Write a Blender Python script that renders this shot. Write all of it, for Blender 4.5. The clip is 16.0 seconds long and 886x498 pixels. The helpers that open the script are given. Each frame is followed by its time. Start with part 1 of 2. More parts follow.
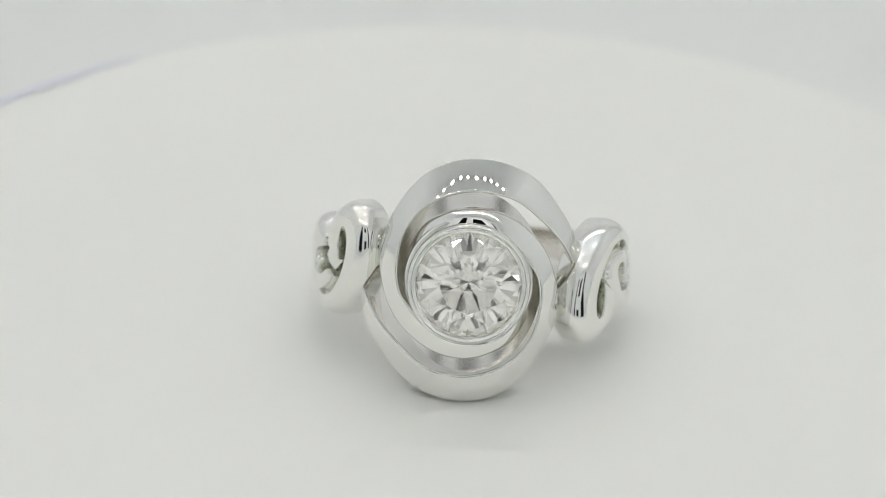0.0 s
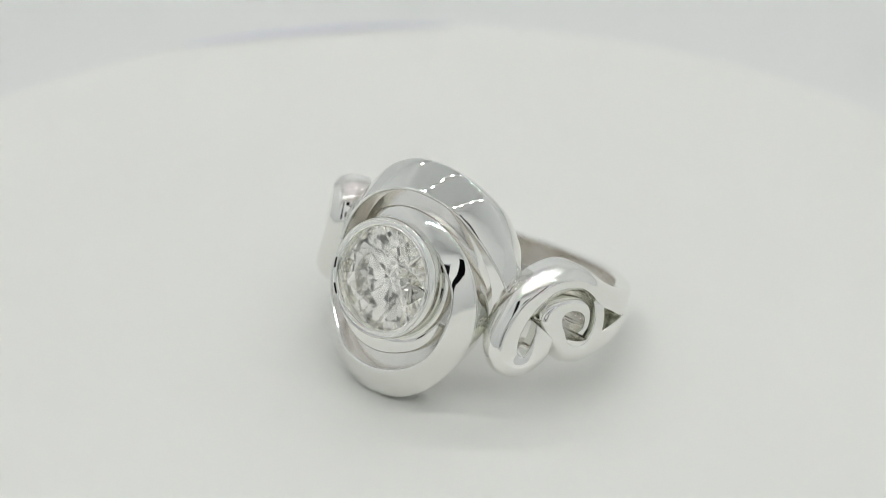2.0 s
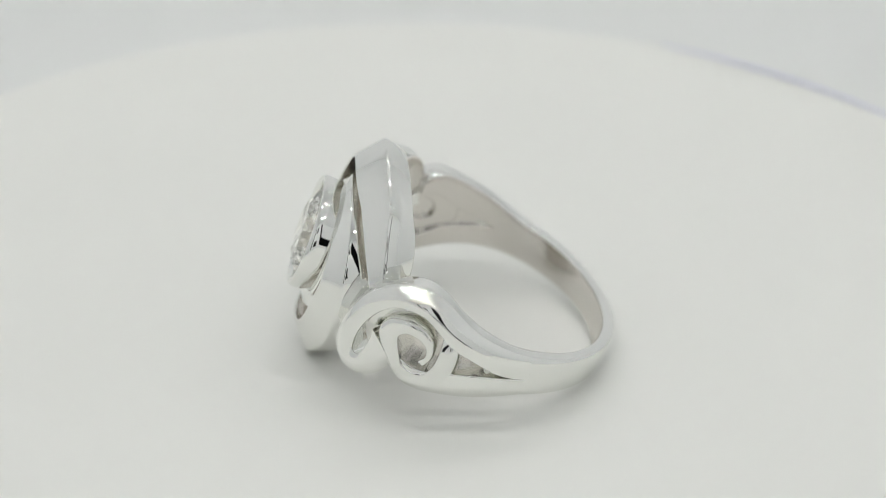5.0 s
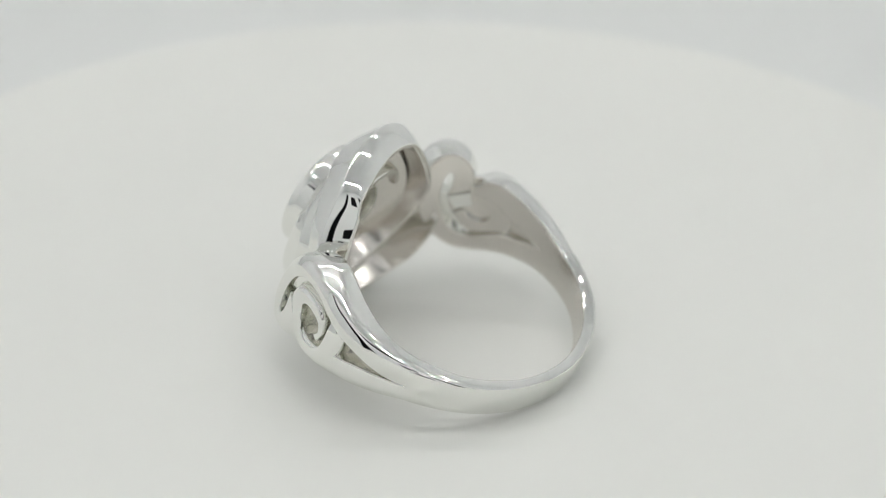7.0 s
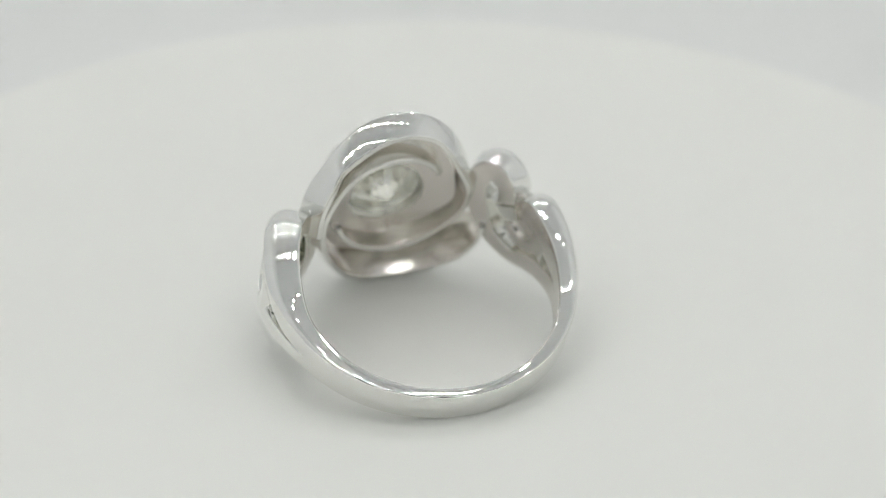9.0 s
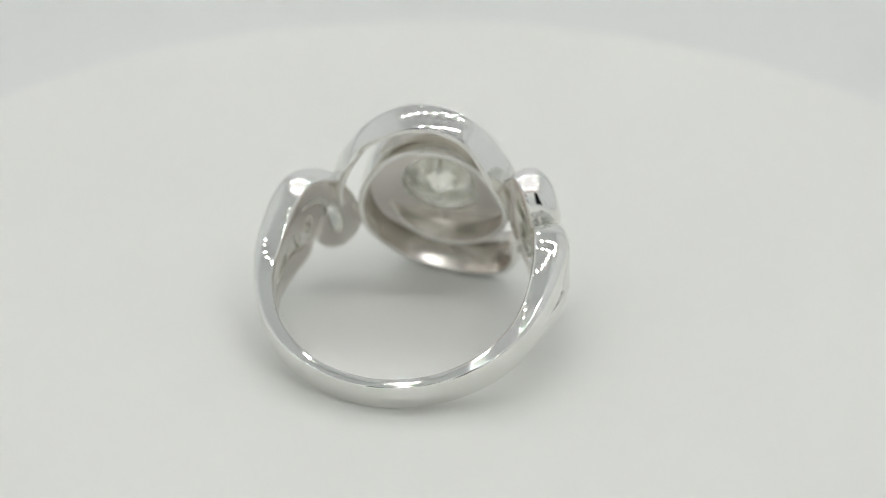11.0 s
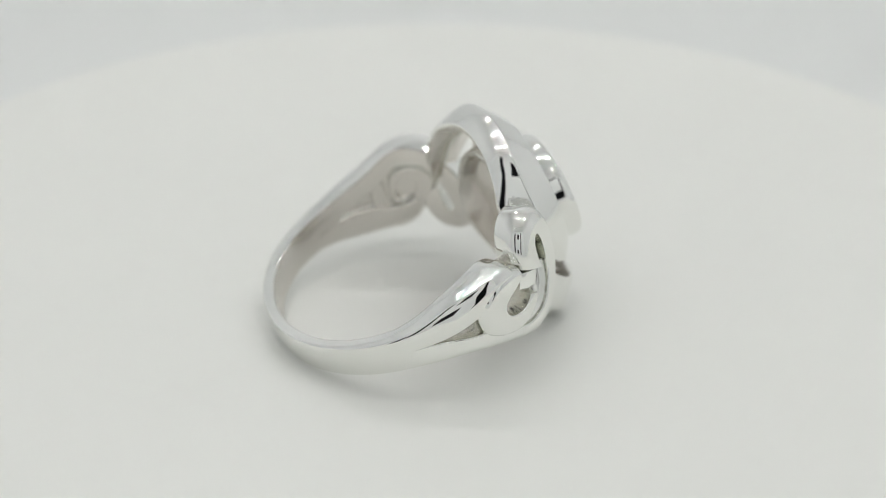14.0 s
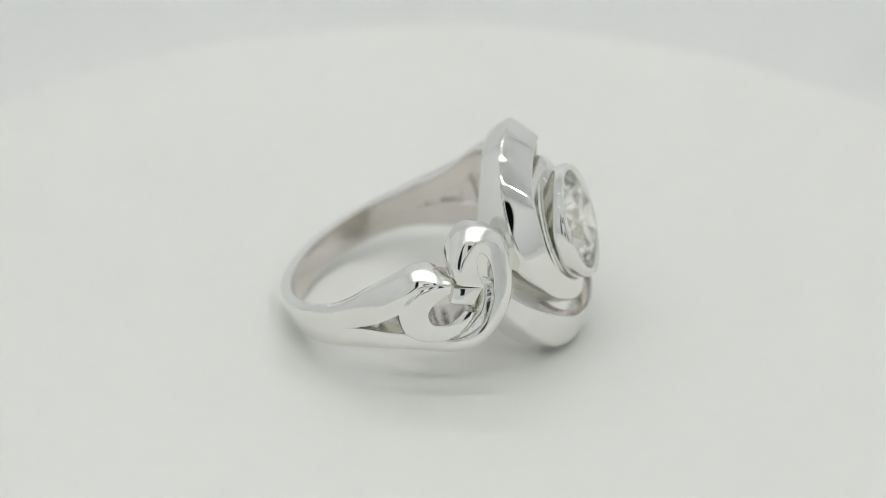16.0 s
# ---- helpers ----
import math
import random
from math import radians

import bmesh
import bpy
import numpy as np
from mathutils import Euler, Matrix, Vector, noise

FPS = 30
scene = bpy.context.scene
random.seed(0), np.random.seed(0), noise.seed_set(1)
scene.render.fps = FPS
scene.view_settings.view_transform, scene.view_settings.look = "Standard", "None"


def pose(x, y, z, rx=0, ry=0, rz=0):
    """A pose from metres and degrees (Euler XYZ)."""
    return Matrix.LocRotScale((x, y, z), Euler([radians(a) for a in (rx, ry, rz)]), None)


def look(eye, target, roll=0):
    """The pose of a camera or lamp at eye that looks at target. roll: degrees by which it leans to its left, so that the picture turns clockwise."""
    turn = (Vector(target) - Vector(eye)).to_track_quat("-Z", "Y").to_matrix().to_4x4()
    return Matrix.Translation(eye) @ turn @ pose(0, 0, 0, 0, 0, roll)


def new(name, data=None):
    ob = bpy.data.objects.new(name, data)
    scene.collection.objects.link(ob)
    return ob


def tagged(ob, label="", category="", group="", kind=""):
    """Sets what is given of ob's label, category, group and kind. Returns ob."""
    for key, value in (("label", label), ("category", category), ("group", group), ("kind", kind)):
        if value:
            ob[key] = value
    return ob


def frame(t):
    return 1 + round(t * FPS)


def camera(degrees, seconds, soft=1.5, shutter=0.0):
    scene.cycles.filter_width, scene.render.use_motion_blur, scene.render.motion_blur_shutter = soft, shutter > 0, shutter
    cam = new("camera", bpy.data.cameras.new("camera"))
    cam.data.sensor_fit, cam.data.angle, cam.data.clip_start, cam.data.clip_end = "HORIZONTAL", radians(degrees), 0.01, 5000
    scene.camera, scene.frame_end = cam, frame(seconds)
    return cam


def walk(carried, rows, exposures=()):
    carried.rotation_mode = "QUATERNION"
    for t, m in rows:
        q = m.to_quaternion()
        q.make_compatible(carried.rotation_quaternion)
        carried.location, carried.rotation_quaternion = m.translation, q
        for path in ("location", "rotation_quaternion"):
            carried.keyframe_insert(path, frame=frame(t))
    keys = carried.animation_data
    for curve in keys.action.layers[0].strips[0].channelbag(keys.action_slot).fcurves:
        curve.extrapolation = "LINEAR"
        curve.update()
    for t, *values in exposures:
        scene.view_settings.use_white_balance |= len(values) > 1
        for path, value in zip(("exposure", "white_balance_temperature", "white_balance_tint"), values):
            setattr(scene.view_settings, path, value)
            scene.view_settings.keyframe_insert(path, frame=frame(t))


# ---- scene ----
MM = 0.001
GROUND = 1.235               # height of the table top, mm
RATE = 17.537                # turntable, degrees per second, clockwise from above

# camera: fixed
cam = camera(24.57, 16.0, soft=0.7)
EYE = (0.0, -123.471 * MM, (76.647 - GROUND) * MM)
AIM = (EYE[0] + 0.000275, EYE[1] + 0.872848, EYE[2] - 0.487993)
cam_pose = look(EYE, AIM, 0.92)
cam.data.dof.use_dof = True
cam.data.dof.focus_distance = 0.1335
cam.data.dof.aperture_fstop = 26.0
walk(cam, [(0.0, cam_pose), (16.0, cam_pose)], exposures=[(0.0, 0.0), (16.0, 0.0)])

# world: the dim room outside the light box
world = bpy.data.worlds.new("room")
world.use_nodes = True
world.node_tree.nodes["Background"].inputs[0].default_value = (0.5, 0.52, 0.55, 1)
world.node_tree.nodes["Background"].inputs[1].default_value = 0.05
scene.world = world
scene.cycles.max_bounces = scene.cycles.transmission_bounces = 24
scene.cycles.glossy_bounces = 20
LED_POWER = 230.0


# ---- materials ----
def material(name, colour, rough=0.5, metal=0.0, bump=0.0, scale=800.0, vary=0.04, tint=None):
    m = bpy.data.materials.new(name)
    m.use_nodes = True
    nt = m.node_tree
    b = nt.nodes["Principled BSDF"]
    b.inputs["Metallic"].default_value = metal
    co = nt.nodes.new("ShaderNodeTexCoord")
    fine = nt.nodes.new("ShaderNodeTexNoise")
    fine.inputs["Scale"].default_value = scale
    fine.inputs["Detail"].default_value = 5
    wide = nt.nodes.new("ShaderNodeTexNoise")
    wide.inputs["Scale"].default_value = scale * 0.06
    nt.links.new(co.outputs["Object"], fine.inputs["Vector"])
    nt.links.new(co.outputs["Object"], wide.inputs["Vector"])
    mix = nt.nodes.new("ShaderNodeMix")
    mix.data_type = "RGBA"
    other = tint or [c * (1 - vary) for c in colour]
    mix.inputs[6].default_value = (*colour, 1)
    mix.inputs[7].default_value = (*other, 1)
    nt.links.new(wide.outputs["Fac"], mix.inputs[0])
    nt.links.new(mix.outputs[2], b.inputs["Base Color"])
    ramp = nt.nodes.new("ShaderNodeMapRange")
    ramp.inputs["To Min"].default_value = rough * 0.75
    ramp.inputs["To Max"].default_value = rough * 1.25
    nt.links.new(fine.outputs["Fac"], ramp.inputs["Value"])
    nt.links.new(ramp.outputs["Result"], b.inputs["Roughness"])
    if bump:
        bp = nt.nodes.new("ShaderNodeBump")
        bp.inputs["Strength"].default_value = bump
        bp.inputs["Distance"].default_value = 0.00002
        nt.links.new(fine.outputs["Fac"], bp.inputs["Height"])
        nt.links.new(bp.outputs["Normal"], b.inputs["Normal"])
    return m


def glowing(name, colour, strength):
    m = bpy.data.materials.new(name)
    m.use_nodes = True
    b = m.node_tree.nodes["Principled BSDF"]
    b.inputs["Base Color"].default_value = (*colour, 1)
    b.inputs["Emission Color"].default_value = (*colour, 1)
    b.inputs["Emission Strength"].default_value = strength
    return m


GOLD = material("polished_white_gold", (0.875, 0.878, 0.848), 0.012, 1.0, 0.012, 1500)
GOLD_INSIDE = material("brushed_white_gold", (0.78, 0.75, 0.71), 0.2, 1.0, 0.02, 2600)
GOLD_SATIN = material("satin_white_gold", (0.90, 0.893, 0.86), 0.22, 1.0, 0.03, 2200)
GOLD_CAST = material("rough_cast_white_gold", (0.86, 0.86, 0.82), 0.07, 1.0, 1.0, 3200)
TABLE = material("white_acrylic", (0.782, 0.792, 0.762), 0.45, 0.0, 0.05, 300, 0.02)
FILM = material("violet_edge_film", (0.66, 0.67, 0.80), 0.4, 0.0, 0.0, 300)
TENT = material("white_tent_fabric", (0.925, 0.937, 0.945), 0.8, 0.0, 0.1, 400, 0.03)
BACKDROP = material("grey_white_backdrop_cloth", (0.765, 0.782, 0.772), 0.85, 0.0, 0.1, 400, 0.03)
HOUSING = material("white_strip_housing", (0.8, 0.8, 0.8), 0.5)
BACKING = material("dark_backing", (0.02, 0.02, 0.022), 0.8)
LED = glowing("led", (1.0, 0.985, 0.96), LED_POWER)
DIAMOND = bpy.data.materials.new("diamond")
DIAMOND.use_nodes = True
_d = DIAMOND.node_tree.nodes["Principled BSDF"]
_d.inputs["Base Color"].default_value = (1.0, 0.992, 0.925, 1)
_d.inputs["Transmission Weight"].default_value = 1.0
_d.inputs["Roughness"].default_value = 0.0
_d.inputs["IOR"].default_value = 2.44


# ---- mesh helpers ----
def part(name, bm, mat, parent=None, label="", sharp=40.0, smooth=True):
    bmesh.ops.recalc_face_normals(bm, faces=bm.faces[:])
    for f in bm.faces:
        f.smooth = smooth
    lim = radians(sharp)
    for e in bm.edges:
        if len(e.link_faces) == 2 and e.calc_face_angle(0) > lim:
            e.smooth = False
    me = bpy.data.meshes.new(name)
    bm.to_mesh(me)
    bm.free()
    me.materials.append(mat)
    ob = new(name, me)
    if parent:
        ob.parent = parent
    return tagged(ob, label)


def twin(ob, m):
    """The same piece once more, turned about."""
    o = ob.copy()
    scene.collection.objects.link(o)
    o.parent = ob.parent
    o.matrix_basis = m
    return o


def loft(rings, closed=False):
    """Skin over rings of points, all of one count."""
    bm = bmesh.new()
    vs = [[bm.verts.new(Vector(q) * MM) for q in r] for r in rings]
    n = len(vs[0])
    last = len(vs) if closed else len(vs) - 1
    for i in range(last):
        a, b = vs[i], vs[(i + 1) % len(vs)]
        for j in range(n):
            bm.faces.new((a[j], a[(j + 1) % n], b[(j + 1) % n], b[j]))
    if not closed:
        bm.faces.new(vs[0])
        bm.faces.new(vs[-1])
    return bm


def spline(keys, n):
    """Catmull-Rom through keys (any number of columns), n samples, evenly by the first two columns."""
    k = np.array(keys, float)
    k = np.vstack([2 * k[0] - k[1], k, 2 * k[-1] - k[-2]])
    out = []
    for i in range(1, len(k) - 2):
        for s in np.linspace(0, 1, 40, endpoint=False):
            a, b, c, d = k[i - 1], k[i], k[i + 1], k[i + 2]
            out.append(0.5 * (2 * b + (c - a) * s + (2 * a - 5 * b + 4 * c - d) * s * s + (3 * b - a - 3 * c + d) * s ** 3))
    out.append(k[-2])
    out = np.array(out)
    run = np.concatenate([[0], np.cumsum(np.linalg.norm(np.diff(out[:, :2], axis=0), axis=1))])
    at = np.linspace(0, run[-1], n)
    return np.stack([np.interp(at, run, out[:, c]) for c in range(out.shape[1])], 1)


def rounded(poly, radius, steps=4):
    """A polygon (2D) with its corners rounded."""
    out = []
    n = len(poly)
    for i in range(n):
        p, a, b = (np.array(poly[j % n], float) for j in (i, i - 1, i + 1))
        rad = radius[i] if isinstance(radius, (list, tuple)) else radius
        la, lb = np.linalg.norm(a - p), np.linalg.norm(b - p)
        ra, rb = min(rad, la * 0.45), min(rad, lb * 0.45)
        q0, q1 = p + (a - p) * ra / max(la, 1e-6), p + (b - p) * rb / max(lb, 1e-6)
        for s in np.linspace(0, 1, steps + 1):
            out.append((1 - s) ** 2 * q0 + 2 * s * (1 - s) * p + s * s * q1)
    return out


def inside(ob, n, first, last):
    """Gives the faces between two points of the section the finish of the ring's inner side."""
    ob.data.materials.append(GOLD_INSIDE)
    for p in ob.data.polygons:
        if first <= p.index % n < last:
            p.material_index = 1


def turned(profile, n=96, closed=True):
    """A body of revolution about the y axis from (radius, y) pairs."""
    rings = []
    for i in range(n):
        a = 2 * math.pi * i / n
        rings.append([(r * math.cos(a), y, r * math.sin(a)) for r, y in profile])
    return loft(rings, True)


def box(x0, x1, y0, y1, z0, z1, bevel=0.0):
    bm = bmesh.new()
    bmesh.ops.create_cube(bm, size=1)
    for v in bm.verts:
        v.co = Vector(((x0 + x1) / 2 + v.co.x * (x1 - x0), (y0 + y1) / 2 + v.co.y * (y1 - y0), (z0 + z1) / 2 + v.co.z * (z1 - z0))) * MM
    if bevel:
        bmesh.ops.bevel(bm, geom=bm.edges[:], offset=bevel * MM, segments=3, affect="EDGES")
    return bm


# ---- the light box ----
def turned_up(profile, n=200):
    """A body of revolution about the z axis from (radius, z) pairs."""
    rings = []
    for i in range(n):
        a = 2 * math.pi * i / n
        rings.append([(r * math.cos(a), r * math.sin(a), z) for r, z in profile])
    return loft(rings, True)


def build_light_box():
    h, half, back, front = 260, 230, 230, -230
    floor_z = -14
    floor = part("floor", box(-half, half, front, back, floor_z - 4, floor_z), BACKDROP, smooth=False)
    tagged(floor, "white fabric floor of the photo light box", "floor", kind="structure")
    for name, b in (("wall_back", (-half, half, back, back + 4, floor_z, h)),
                    ("wall_left", (-half - 4, -half, front, back, floor_z, h)),
                    ("wall_right", (half, half + 4, front, back, floor_z, h))):
        tagged(part(name, box(*b), TENT, smooth=False), "white fabric wall of the photo light box", "wall", kind="structure")
    tagged(part("ceiling", box(-half, half, front, back, h, h + 4), TENT, smooth=False),
           "white fabric ceiling of the photo light box", "ceiling", kind="structure")
    # unseen curves added between ceiling and walls to smooth reflections in the metal
    def cove(x0, y0, x1, y1, ox, oy, r=120):
        rings = []
        for i in range(17):
            a = math.pi / 2 * i / 16
            d, z = r * (1 - math.sin(a)), h - r * (1 - math.cos(a))
            d1, z1 = d - 2 * math.sin(a), z + 2 * math.cos(a)
            rings.append([(x0 - ox * d, y0 - oy * d, z), (x1 - ox * d, y1 - oy * d, z), (x1 - ox * d1, y1 - oy * d1, z1), (x0 - ox * d1, y0 - oy * d1, z1)])
        return loft(rings)
    for name, line in (("wall_cove_left", (-half, front, -half, back, -1, 0)), ("wall_cove_right", (half, front, half, back, 1, 0)), ("wall_cove_back", (-half, back, half, back, 0, 1))):
        tagged(part(name, cove(*line), TENT), "unseen white curve from wall to ceiling, added to soften reflections", "wall", kind="structure")
    # front wall behind the lens, two middle openings; side slits added for dark reflections
    low, high, slit = (-32, 32, 8, 54), (128, 200), (84, 122, 0, 225)
    pieces = [(-half, -slit[1], floor_z, h), (slit[1], half, floor_z, h), (-slit[0], low[0], floor_z, h), (low[1], slit[0], floor_z, h),
              (low[0], low[1], floor_z, low[2]), (low[0], low[1], low[3], high[0]), (low[0], low[1], high[1], h)]
    for sx in (-1, 1):
        x0, x1 = sorted((sx * slit[0], sx * slit[1]))
        pieces += [(x0, x1, floor_z, slit[2]), (x0, x1, slit[3], h)]
    bm = bmesh.new()
    for x0, x1, z0, z1 in pieces:
        extra = box(x0, x1, front - 4, front, z0, z1)
        me = bpy.data.meshes.new("tmp")
        extra.to_mesh(me)
        extra.free()
        bm.from_mesh(me)
        bpy.data.meshes.remove(me)
    tagged(part("wall_front", bm, TENT, smooth=False), "unseen white fabric front wall, slits added for dark reflections", "wall", kind="structure")
    # unseen dark sheet added outside so the openings reflect black
    tagged(part("wall_backing", box(-600, 600, front - 300, front - 296, -200, 500), BACKING, smooth=False),
           "unseen dark backing added behind the front openings", "wall", kind="structure")


def build_led_bar(x, y, z, turn, length, n):
    bar = new("led_bar")
    bar.matrix_basis = pose(x * MM, y * MM, z * MM, 0, 0, turn)
    tagged(bar, "white LED light bar fixed under the ceiling", "light", "LED bars of the light box")
    part("housing", box(-length / 2, length / 2, -4.5, 4.5, -1, 3, 0.6), HOUSING, bar)
    first = part("led", turned_up([(0.01, -1.05), (2.5, -1.05), (2.6, -1.03), (2.6, -0.9), (0.01, -0.9)], 20), LED, bar)
    for i in range(n):
        o = first if i == 0 else twin(first, Matrix())
        o.matrix_basis = pose((i / (n - 1) - 0.5) * (length - 24) * MM, 0, 0)
    return bar


def build_turntable():
    t = new("turntable")
    tagged(t, "round white acrylic turntable disc turning slowly", "turntable")
    off = pose(-0.17 * MM, -0.68 * MM, 0)             # the disc sits a little off its axle
    dish = [(0.01, 0.0), (20, 0.0), (30, 0.0), (34, 0.12), (38, 0.55), (42, 1.35), (45, 2.25), (47.2, 3.0), (47.7, 3.1), (47.9, 2.9), (47.9, 0.5), (47.0, -3.0), (0.01, -3.0)]
    part("disc", turned_up(dish), TABLE, t).matrix_basis = off
    part("foot", turned_up([(0.01, -3.1), (38, -3.1), (38, -14), (0.01, -14)]), TABLE, t).matrix_basis = off
    # bluish protective film along a stretch of the rim
    rings = []
    for i in range(60):
        a = radians(124 + 29 * i / 59)
        w = math.sin(math.pi * (i + 0.5) / 60) ** 0.7
        rings.append([(r * math.cos(a), r * math.sin(a), z) for r, z in ((47.7 - 0.5 * w, 3.16), (47.98, 3.16), (47.98, 3.0 - 0.3 * w), (47.92, 3.0 - 0.3 * w))])
    part("edge_film", loft(rings), FILM, t, "bluish violet film along the rim").matrix_basis = off
    return t


# ---- the ring ----
def head_band():
    """One arm of the swirl: from a ledge beside the stone round one side and over the top to the shoulder.
    Keys: polar angle, radius and front of the lip, radius and front of the ridge, radius and front of the rear rim."""
    keys = [(-30, 3.80, -9.35, 4.55, -8.9, 4.35, -7.7), (-54, 3.80, -9.75, 4.88, -9.4, 4.65, -7.5), (-71, 3.80, -10.05, 4.95, -9.75, 4.75, -7.4), (-89, 3.80, -10.3, 5.05, -10.0, 4.85, -7.3),
            (-104, 3.80, -10.35, 5.12, -9.98, 4.95, -7.2), (-119, 3.85, -10.35, 5.2, -9.75, 5.0, -7.1), (-136, 3.9, -10.3, 5.3, -9.4, 5.05, -6.9), (-155, 4.1, -10.2, 5.5, -9.1, 5.15, -6.6),
            (-172, 4.5, -10.1, 5.7, -8.8, 5.4, -6.3), (-188, 4.72, -10.05, 6.0, -8.5, 5.6, -6.05), (-203, 4.97, -10.1, 6.35, -8.3, 5.75, -5.85), (-220, 5.38, -10.1, 6.72, -8.2, 5.95, -6.0),
            (-235, 5.65, -10.12, 7.2, -8.35, 6.5, -6.45), (-249, 5.82, -10.18, 7.74, -8.55, 7.15, -6.8), (-261, 5.93, -10.2, 8.02, -8.7, 7.42, -6.9), (-271, 6.02, -10.2, 8.13, -8.7, 7.5, -6.9),
            (-283, 6.08, -10.12, 8.18, -8.55, 7.55, -6.7), (-297, 6.2, -9.8, 8.1, -8.1, 7.5, -6.3), (-309, 6.17, -9.25, 7.9, -7.6, 7.55, -5.9), (-319, 6.2, -8.85, 7.68, -7.35, 7.25, -5.35),
            (-333, 6.46, -8.25, 7.62, -6.95, 6.95, -4.95), (-346, 6.8, -7.55, 7.5, -6.5, 6.6, -4.75), (-352, 6.95, -7.2, 7.4, -6.3, 6.5, -4.7)]
    rows = spline([(radians(k[0]) * 6.5, 0.0, *k) for k in keys], 170)[:, 2:]
    rings = []
    for psi, ri, yl, ro, yr, rb, yb in rows:
        a = radians(psi)
        # lip, slightly dished front face, ridge, slightly bulged flank, rear rim, hollow back
        poly = [(ri, yl + 0.12), (ri + 0.16, yl), (ri * 0.5 + ro * 0.5 + 0.06, yl * 0.5 + yr * 0.5 - 0.075), (ro, yr), (ro * 0.5 + rb * 0.5 + 0.13, yr * 0.5 + yb * 0.5),
                (rb, yb), (rb - 0.42, yb + 0.02), (ri * 0.7 + rb * 0.3 - 0.1, yl * 0.55 + yb * 0.45)]
        rings.append([(u * math.cos(a), y, u * math.sin(a)) for u, y in rounded(poly, [0.06, 0.12, 0.9, 0.16, 0.8, 0.12, 0.12, 0.3])])
    return loft(rings)


def ribbon(keys, n=160, soft=(0.1, 0.12, 0.8, 0.4, 0.25, 0.12)):
    """A flat-faced scroll wire lying on the finger's cylinder, rolled over on its outer side.
    Keys: angle and height of the outer edge, of the inner edge, share of the width that is flat, radius of the face, of the outer edge, of the back."""
    k = [(radians(oa + ia) * 5.3, (oh + ih) / 2, oa, oh, ia, ih, f, rt, rr, rb) for oa, oh, ia, ih, f, rt, rr, rb in keys]
    rings = []
    for _, _, oa, oh, ia, ih, f, rt, rr, rb in spline(k, n):
        wide = math.hypot((oa - ia) * 0.185, oh - ih)
        poly = [(0.0, rt - 0.06), (f * wide, rt), ((f + (1 - f) * 0.68) * wide, rr + (rt - rr) * 0.66), (wide, rr), (wide * 0.97, rb), (0.0, rb)]
        ring = []
        for u, r in rounded(poly, list(soft)):
            q = u / max(wide, 1e-6)
            a, h = radians(ia + (oa - ia) * q), ih + (oh - ih) * q
            ring.append((r * math.sin(a), r * math.cos(a), h))
        rings.append(ring)
    return loft(rings)


def shank():
    rings = []
    for i in range(121):
        deg = -75 + 150 * i / 120
        a = radians(deg)
        k = min(1, abs(deg) / 75)
        big, small = 1.12 + 0.78 * k ** 2, 1.12 + 0.33 * k ** 2
        top, low = (small, -big) if deg > 0 else (big, -small)
        tuck = max(0.0, (abs(deg) - 66) / 9) ** 2      # slips in under the two branches
        ri = float(np.interp(abs(deg), [0, 25, 48, 66, 76], [10.02, 9.95, 9.72, 9.35, 9.15]))
        ro = float(np.interp(abs(deg), [0, 40, 75], [10.82, 10.78, 10.66])) - 0.35 * tuck
        top, low = top - 0.2 * tuck, low + 0.2 * tuck
        low -= 0.15 * max(0.0, 1 - abs(deg) / 60)
        soft = 0.16 + 0.6 * k ** 2
        poly = [(ri, low + 0.1), (ro, low), (ro, top), (ri, top - 0.1)]
        rings.append([(r * math.sin(a), r * math.cos(a), z) for r, z in rounded(poly, [0.15, soft, soft, 0.12])])
    return loft(rings)


def gem():
    """A round brilliant: table, crown, girdle and pavilion facets."""
    bm = bmesh.new()
    g, y0 = 3.42, -10.95

    def circle(r, y, n, turn):
        return [bm.verts.new(Vector((r * math.cos(2 * math.pi * (i + turn) / n), y, r * math.sin(2 * math.pi * (i + turn) / n))) * MM) for i in range(n)]
    table = circle(1.9, y0 - 1.0, 8, 0.0)
    star = circle(2.72, y0 - 0.62, 8, 0.5)
    gt = circle(g, y0 - 0.08, 16, 0.0)
    gb = circle(g, y0 + 0.08, 16, 0.0)
    low = circle(0.62, y0 + 2.58, 8, 0.5)
    culet = bm.verts.new(Vector((0, y0 + 3.14, 0)) * MM)
    bm.faces.new(table)
    for i in range(8):
        j = (i + 1) % 8
        bm.faces.new((table[i], table[j], star[i]))
        bm.faces.new((table[j], star[i], gt[2 * j], star[j]))
        bm.faces.new((star[i], gt[2 * i], gt[2 * i + 1]))
        bm.faces.new((star[i], gt[2 * i + 1], gt[(2 * i + 2) % 16]))
        bm.faces.new((gb[2 * i], gb[2 * i + 1], low[i]))
        bm.faces.new((gb[2 * i + 1], gb[(2 * i + 2) % 16], low[i]))
        bm.faces.new((low[i], gb[2 * j], low[j], culet))
    for i in range(16):
        j = (i + 1) % 16
        bm.faces.new((gt[i], gt[j], gb[j], gb[i]))
    return bm


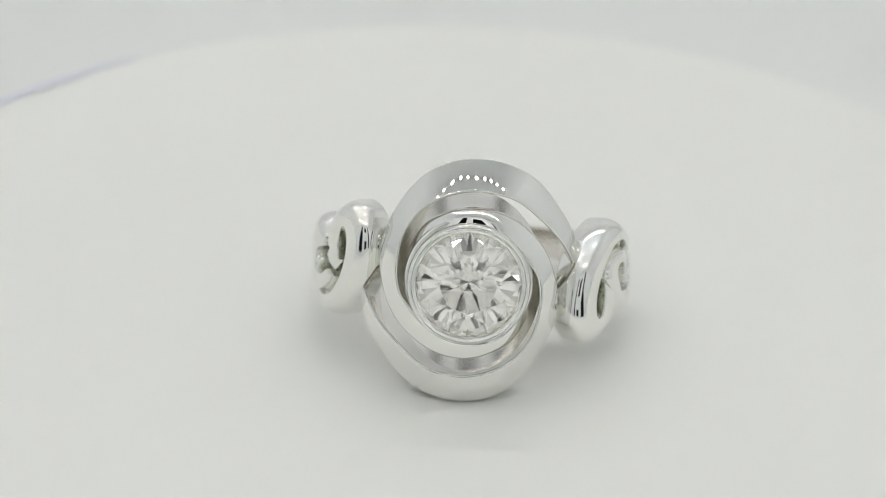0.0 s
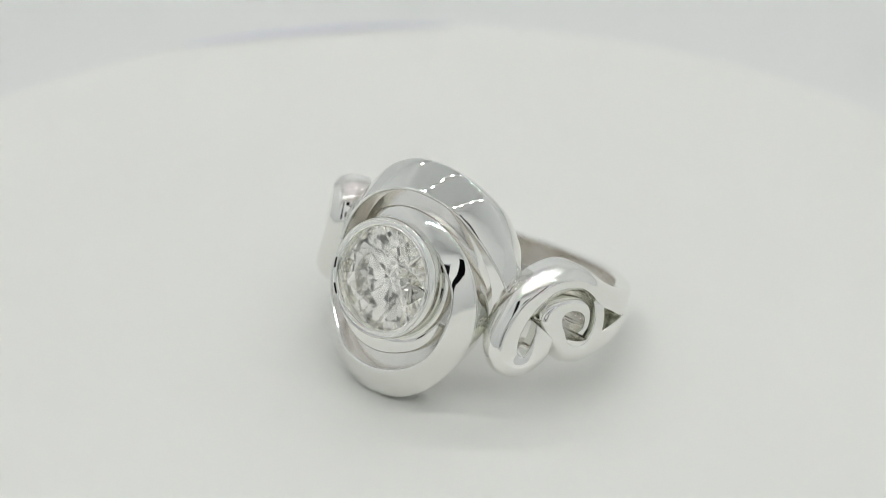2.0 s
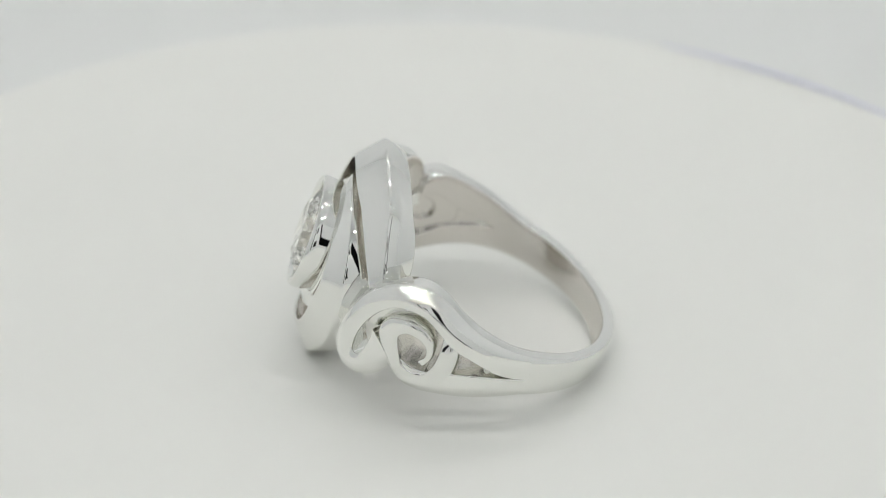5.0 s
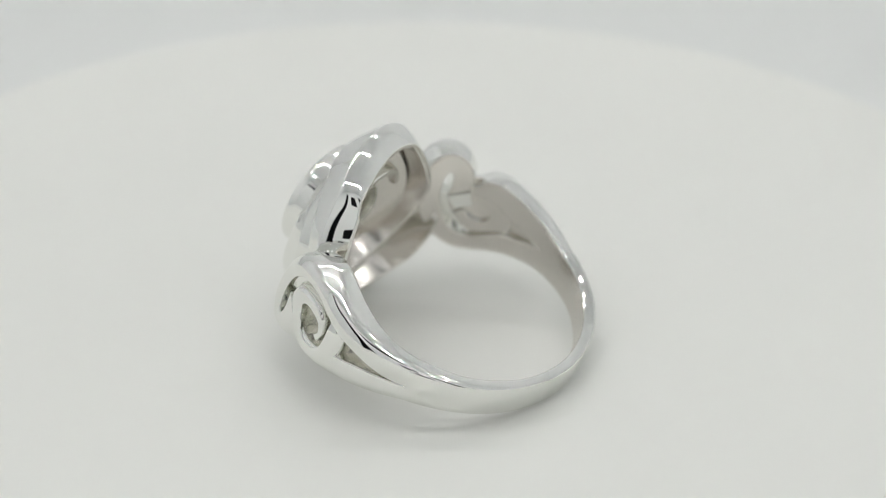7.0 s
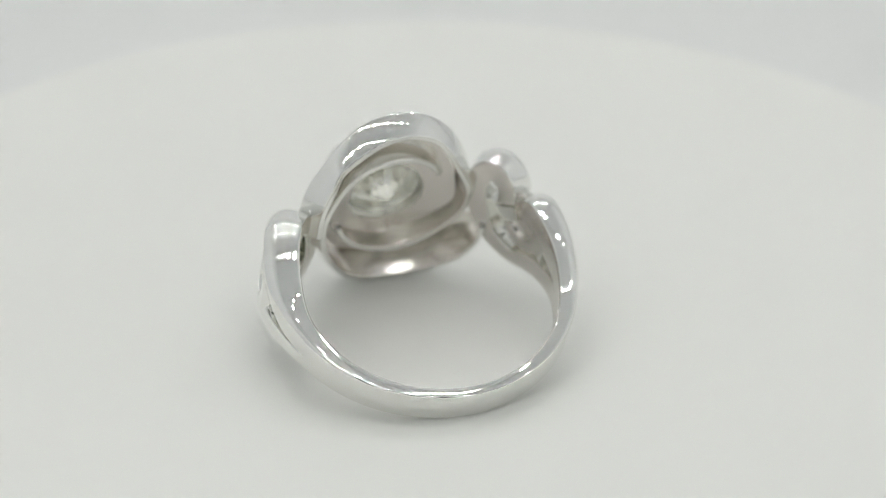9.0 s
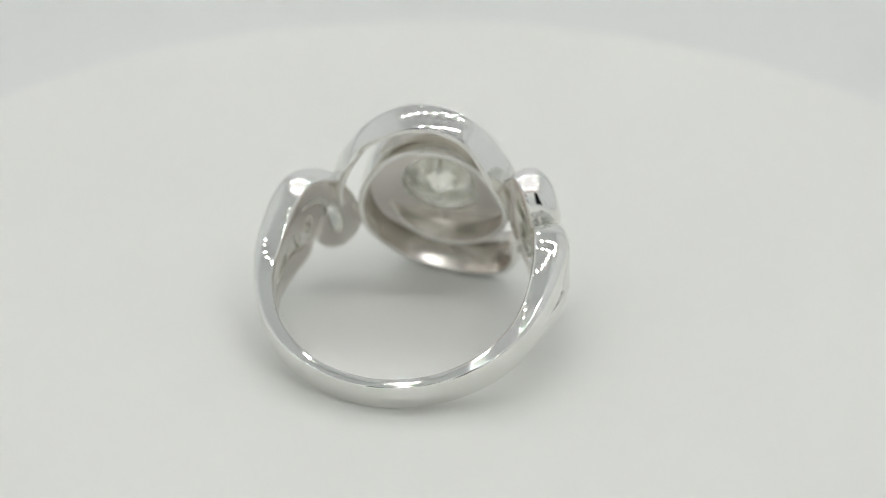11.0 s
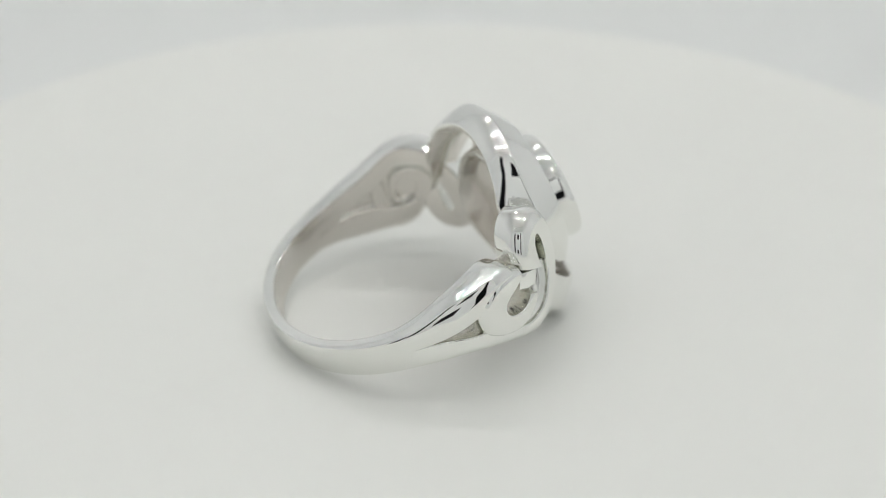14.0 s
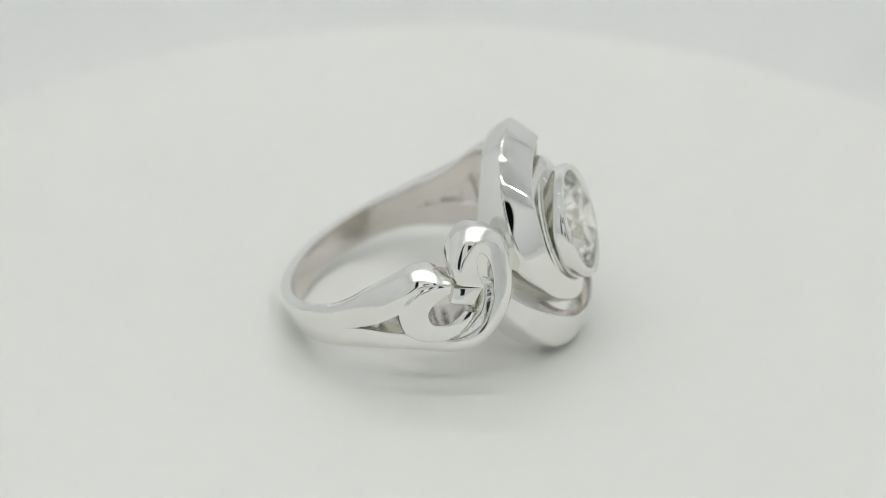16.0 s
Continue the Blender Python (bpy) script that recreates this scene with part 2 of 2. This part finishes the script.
def build_ring():
    ring = new("ring")
    tagged(ring, "polished white gold swirl ring with bezel-set clear stone", "ring")
    half = pose(0, 0, 0, 0, 180, 0)
    drop = pose(-0.19 * MM, 0, -0.22 * MM)        # the head sits a little off the middle of the shank
    inside(part("shank", shank(), GOLD, ring), 20, 17, 20)
    b = part("swirl_band", head_band(), GOLD, ring, sharp=60)
    inside(b, 40, 31, 40)
    b.matrix_basis = drop
    twin(b, pose(0, 0, -0.1 * MM) @ drop @ half)
    main = part("scroll", ribbon([
        (48, 0.95, 48, -0.1, 0.5, 10.55, 10.45, 9.95), (63, 1.3, 63, -0.3, 0.5, 10.68, 10.4, 9.45), (76, 1.55, 77, -0.25, 0.5, 10.8, 10.3, 9.15), (87, 1.95, 89, 0.35, 0.5, 10.95, 10.15, 8.85),
        (97, 2.55, 98, 0.85, 0.45, 11.05, 10.0, 8.7), (107, 3.3, 106, 1.75, 0.4, 11.1, 9.95, 8.65), (115.5, 3.55, 112, 2.1, 0.4, 11.15, 9.95, 8.6), (123.5, 3.15, 119.5, 1.8, 0.4, 11.15, 9.95, 8.55),
        (130.5, 2.3, 124.5, 0.95, 0.42, 11.15, 9.95, 8.5), (136.5, 1.0, 127.5, 0.05, 0.48, 11.15, 9.95, 8.5), (140, -0.7, 129.5, -1.0, 0.52, 11.15, 9.95, 8.5), (141.3, -2.2, 130.2, -1.9, 0.55, 11.15, 9.95, 8.5),
        (140, -3.4, 129.9, -2.5, 0.55, 11.15, 9.95, 8.5), (135.5, -4.4, 129, -2.85, 0.5, 11.15, 9.95, 8.6), (128.5, -4.75, 127.6, -2.9, 0.45, 11.15, 9.95, 8.65), (121.5, -4.25, 126.2, -2.6, 0.48, 11.15, 9.95, 8.7),
        (117, -3.2, 125.2, -1.9, 0.6, 11.15, 10.2, 8.8), (115.8, -2.3, 125, -1.15, 0.7, 11.15, 10.4, 8.9), (115.8, -1.75, 125.3, -0.6, 0.75, 11.13, 10.5, 9.0)], 240), GOLD, ring)
    inside(main, 30, 22, 28)
    twin(main, half)
    lobe = part("curl", ribbon([
        (97.5, 1.7, 101.5, 1.1, 0.5, 10.8, 10.4, 9.1), (94.2, 0.7, 101, 0.45, 0.55, 11.1, 10.4, 9.0), (93, -0.6, 101, -0.6, 0.6, 11.2, 10.4, 9.0), (94.5, -1.95, 102.2, -1.35, 0.6, 11.2, 10.3, 9.0),
        (99, -2.95, 104.8, -1.75, 0.55, 11.2, 10.1, 9.0), (106, -3.35, 108.5, -1.85, 0.5, 11.2, 10.0, 9.0), (112.3, -3.0, 111.6, -1.6, 0.55, 11.2, 10.1, 9.0), (117, -2.0, 113.6, -1.0, 0.7, 11.2, 10.5, 9.0),
        (121, -1.25, 115.2, -0.5, 0.75, 11.18, 10.7, 9.0), (124, -0.35, 115.8, -0.05, 0.78, 11.16, 10.7, 9.0), (122, 0.75, 114.5, 0.32, 0.75, 11.14, 10.6, 9.0), (116, 1.32, 112, 0.48, 0.7, 11.12, 10.5, 9.0),
        (109, 1.38, 108.6, 0.42, 0.7, 11.1, 10.5, 9.0), (104, 0.8, 105.8, 0.08, 0.7, 11.06, 10.5, 9.0), (102.2, -0.3, 104.9, -0.55, 0.7, 11.02, 10.5, 9.0), (103.6, -1.25, 106.6, -1.05, 0.7, 10.95, 10.5, 9.0)], 220,
        (0.1, 0.12, 0.6, 0.3, 0.2, 0.1)), GOLD, ring)
    inside(lobe, 30, 22, 28)
    # on the other shoulder the curl is an open hook with a short bridge beside it
    hook = part("curl", ribbon([
        (115.5, -2.1, 113.5, -1.25, 0.6, 11.1, 10.3, 9.0), (108, -3.1, 109.5, -1.05, 0.5, 11.2, 10.0, 9.0), (100, -2.85, 106.3, -0.85, 0.55, 11.25, 10.0, 9.0), (94, -1.75, 104.3, -0.5, 0.62, 11.25, 10.2, 9.0),
        (92, -0.5, 103.6, -0.1, 0.7, 11.25, 10.4, 9.0), (93, 0.7, 104, 0.28, 0.75, 11.25, 10.5, 9.0), (98.5, 1.6, 105.6, 0.55, 0.75, 11.25, 10.5, 9.0), (106, 2.0, 108.3, 0.72, 0.75, 11.22, 10.5, 9.0),
        (112, 1.8, 111.2, 0.7, 0.75, 11.2, 10.5, 9.0), (116.8, 1.3, 113.8, 0.5, 0.75, 11.15, 10.5, 9.0), (119.4, 0.75, 115.8, 0.3, 0.75, 11.1, 10.5, 9.0)], 180, (0.1, 0.12, 0.6, 0.3, 0.2, 0.1)), GOLD, ring)
    inside(hook, 30, 22, 28)
    hook.matrix_basis = half
    bridge = part("bridge", ribbon([(112.2, -0.4, 115.6, -1.4, 0.8, 10.75, 10.6, 9.0), (115.6, 0.0, 120.4, -0.95, 0.8, 10.8, 10.6, 9.0), (119, 0.4, 125.2, -0.5, 0.8, 10.7, 10.5, 9.0)], 30, (0.06, 0.1, 0.2, 0.1, 0.1, 0.06)), GOLD, ring)
    bridge.matrix_basis = half
    low = part("shoulder", ribbon([
        (48, -1.2, 48, -0.1, 0.5, 10.5, 10.3, 9.95), (60, -1.56, 60, -0.2, 0.5, 10.68, 10.3, 9.5), (70, -1.95, 70, -0.3, 0.5, 10.78, 10.2, 9.25), (84, -2.72, 84, -0.5, 0.45, 10.95, 10.05, 9.0),
        (96, -3.15, 96, -1.0, 0.5, 11.1, 10.1, 8.85), (104, -3.38, 104, -1.5, 0.5, 11.15, 10.1, 8.8), (110, -3.1, 110, -1.5, 0.5, 11.1, 10.0, 8.8), (114, -2.4, 114, -1.4, 0.5, 10.9, 9.9, 8.9)], 90), GOLD, ring)
    inside(low, 30, 22, 28)
    twin(low, half)
    # rough slope between the scroll and the curl
    slope = part("web", ribbon([
        (100.5, 0.9, 103, 1.7, 0.15, 10.6, 9.9, 9.2), (106.5, 1.5, 108, 2.2, 0.15, 10.8, 9.9, 9.2), (113, 1.45, 114.5, 2.3, 0.15, 10.85, 9.9, 9.2), (119, 0.9, 121.5, 1.8, 0.15, 10.85, 10.0, 9.2),
        (122.5, 0.2, 127, 0.6, 0.15, 10.85, 10.1, 9.2), (124.5, -0.5, 130.5, -0.7, 0.15, 10.7, 10.1, 9.2)], 60, (0.1, 0.1, 0.2, 0.1, 0.1, 0.1)), GOLD_CAST, ring, "rough cast slope inside the scroll")
    twin(slope, half)
    # lining of the shoulder
    rings = []
    for i in range(31):
        deg = 82 + 42 * i / 30
        a = radians(deg)
        lo, hi = np.interp(deg, [82, 100, 110, 124], [-1.5, -2.6, -2.8, -2.4]), np.interp(deg, [82, 95, 113, 124], [1.4, 2.1, 3.1, 2.4])
        rings.append([(r * math.sin(a), r * math.cos(a), z) for r, z in ((9.35, lo), (9.6, lo), (9.6, hi), (9.35, hi))])
    lin = part("lining", loft(rings), GOLD_INSIDE, ring)
    twin(lin, half)
    bez = part("bezel", turned([(3.40, -11.35), (3.48, -11.5), (3.58, -11.54), (3.68, -11.47), (3.76, -11.46), (3.86, -11.53), (3.96, -11.42), (4.02, -11.2), (4.0, -10.9), (3.86, -10.1), (3.84, -9.8),
                                (3.9, -9.7), (3.9, -9.5), (3.7, -9.1), (3.3, -9.0), (2.75, -9.15), (2.75, -9.6), (3.1, -10.2), (3.32, -10.65), (3.40, -11.0)]), GOLD, ring)
    bez.matrix_basis = pose(-0.19 * MM, 0, -0.08 * MM)
    part("gemstone", gem(), DIAMOND, bez, "round brilliant-cut clear stone", sharp=1.0, smooth=False)
    collar = part("collar", turned([(3.8, -9.75), (3.95, -9.98), (4.1, -10.02), (4.22, -9.92), (4.25, -9.6), (3.8, -9.4)]), GOLD, ring)
    collar.matrix_basis = bez.matrix_basis
    # gallery behind the stone
    rings = []
    for i in range(96):
        a = 2 * math.pi * i / 96
        row = []
        for f, d in ((0, 0), (0.5, 0), (1, 0), (1, 0.5), (0.5, 0.5), (0, 0.5)):
            rx, rz = 2.8 + f * 2.1, 2.8 + f * 3.3
            x, z = rx * math.cos(a), rz * math.sin(a)
            row.append((x, -math.sqrt(9.3 ** 2 - x * x) + d, z))
        rings.append(row)
    gal = part("gallery", loft(rings, True), GOLD_SATIN, ring, "plate behind the stone, brushed on its back")
    inside(gal, 6, 2, 5)
    gal.matrix_basis = drop
    return ring


build_light_box()
for place in ((0, -150, 249, 0, 325, 10), (0, -15, 249, 0, 325, 10), (0, 125, 248, 0, 325, 10)):
    build_led_bar(*place)
turntable = build_turntable()
ring = build_ring()


def motions():
    rest = pose(2.078 * MM, 1.43 * MM, (6.198 - GROUND) * MM, 0, 0, -0.817) @ pose(0, 0, 0, -20.68)
    times = [0.5 * i for i in range(33)]
    walk(turntable, [(t, pose(0, 0, 0, 0, 0, -RATE * t)) for t in times])
    walk(ring, [(t, pose(0, 0, 0, 0, 0, -RATE * t) @ rest) for t in times])


motions()
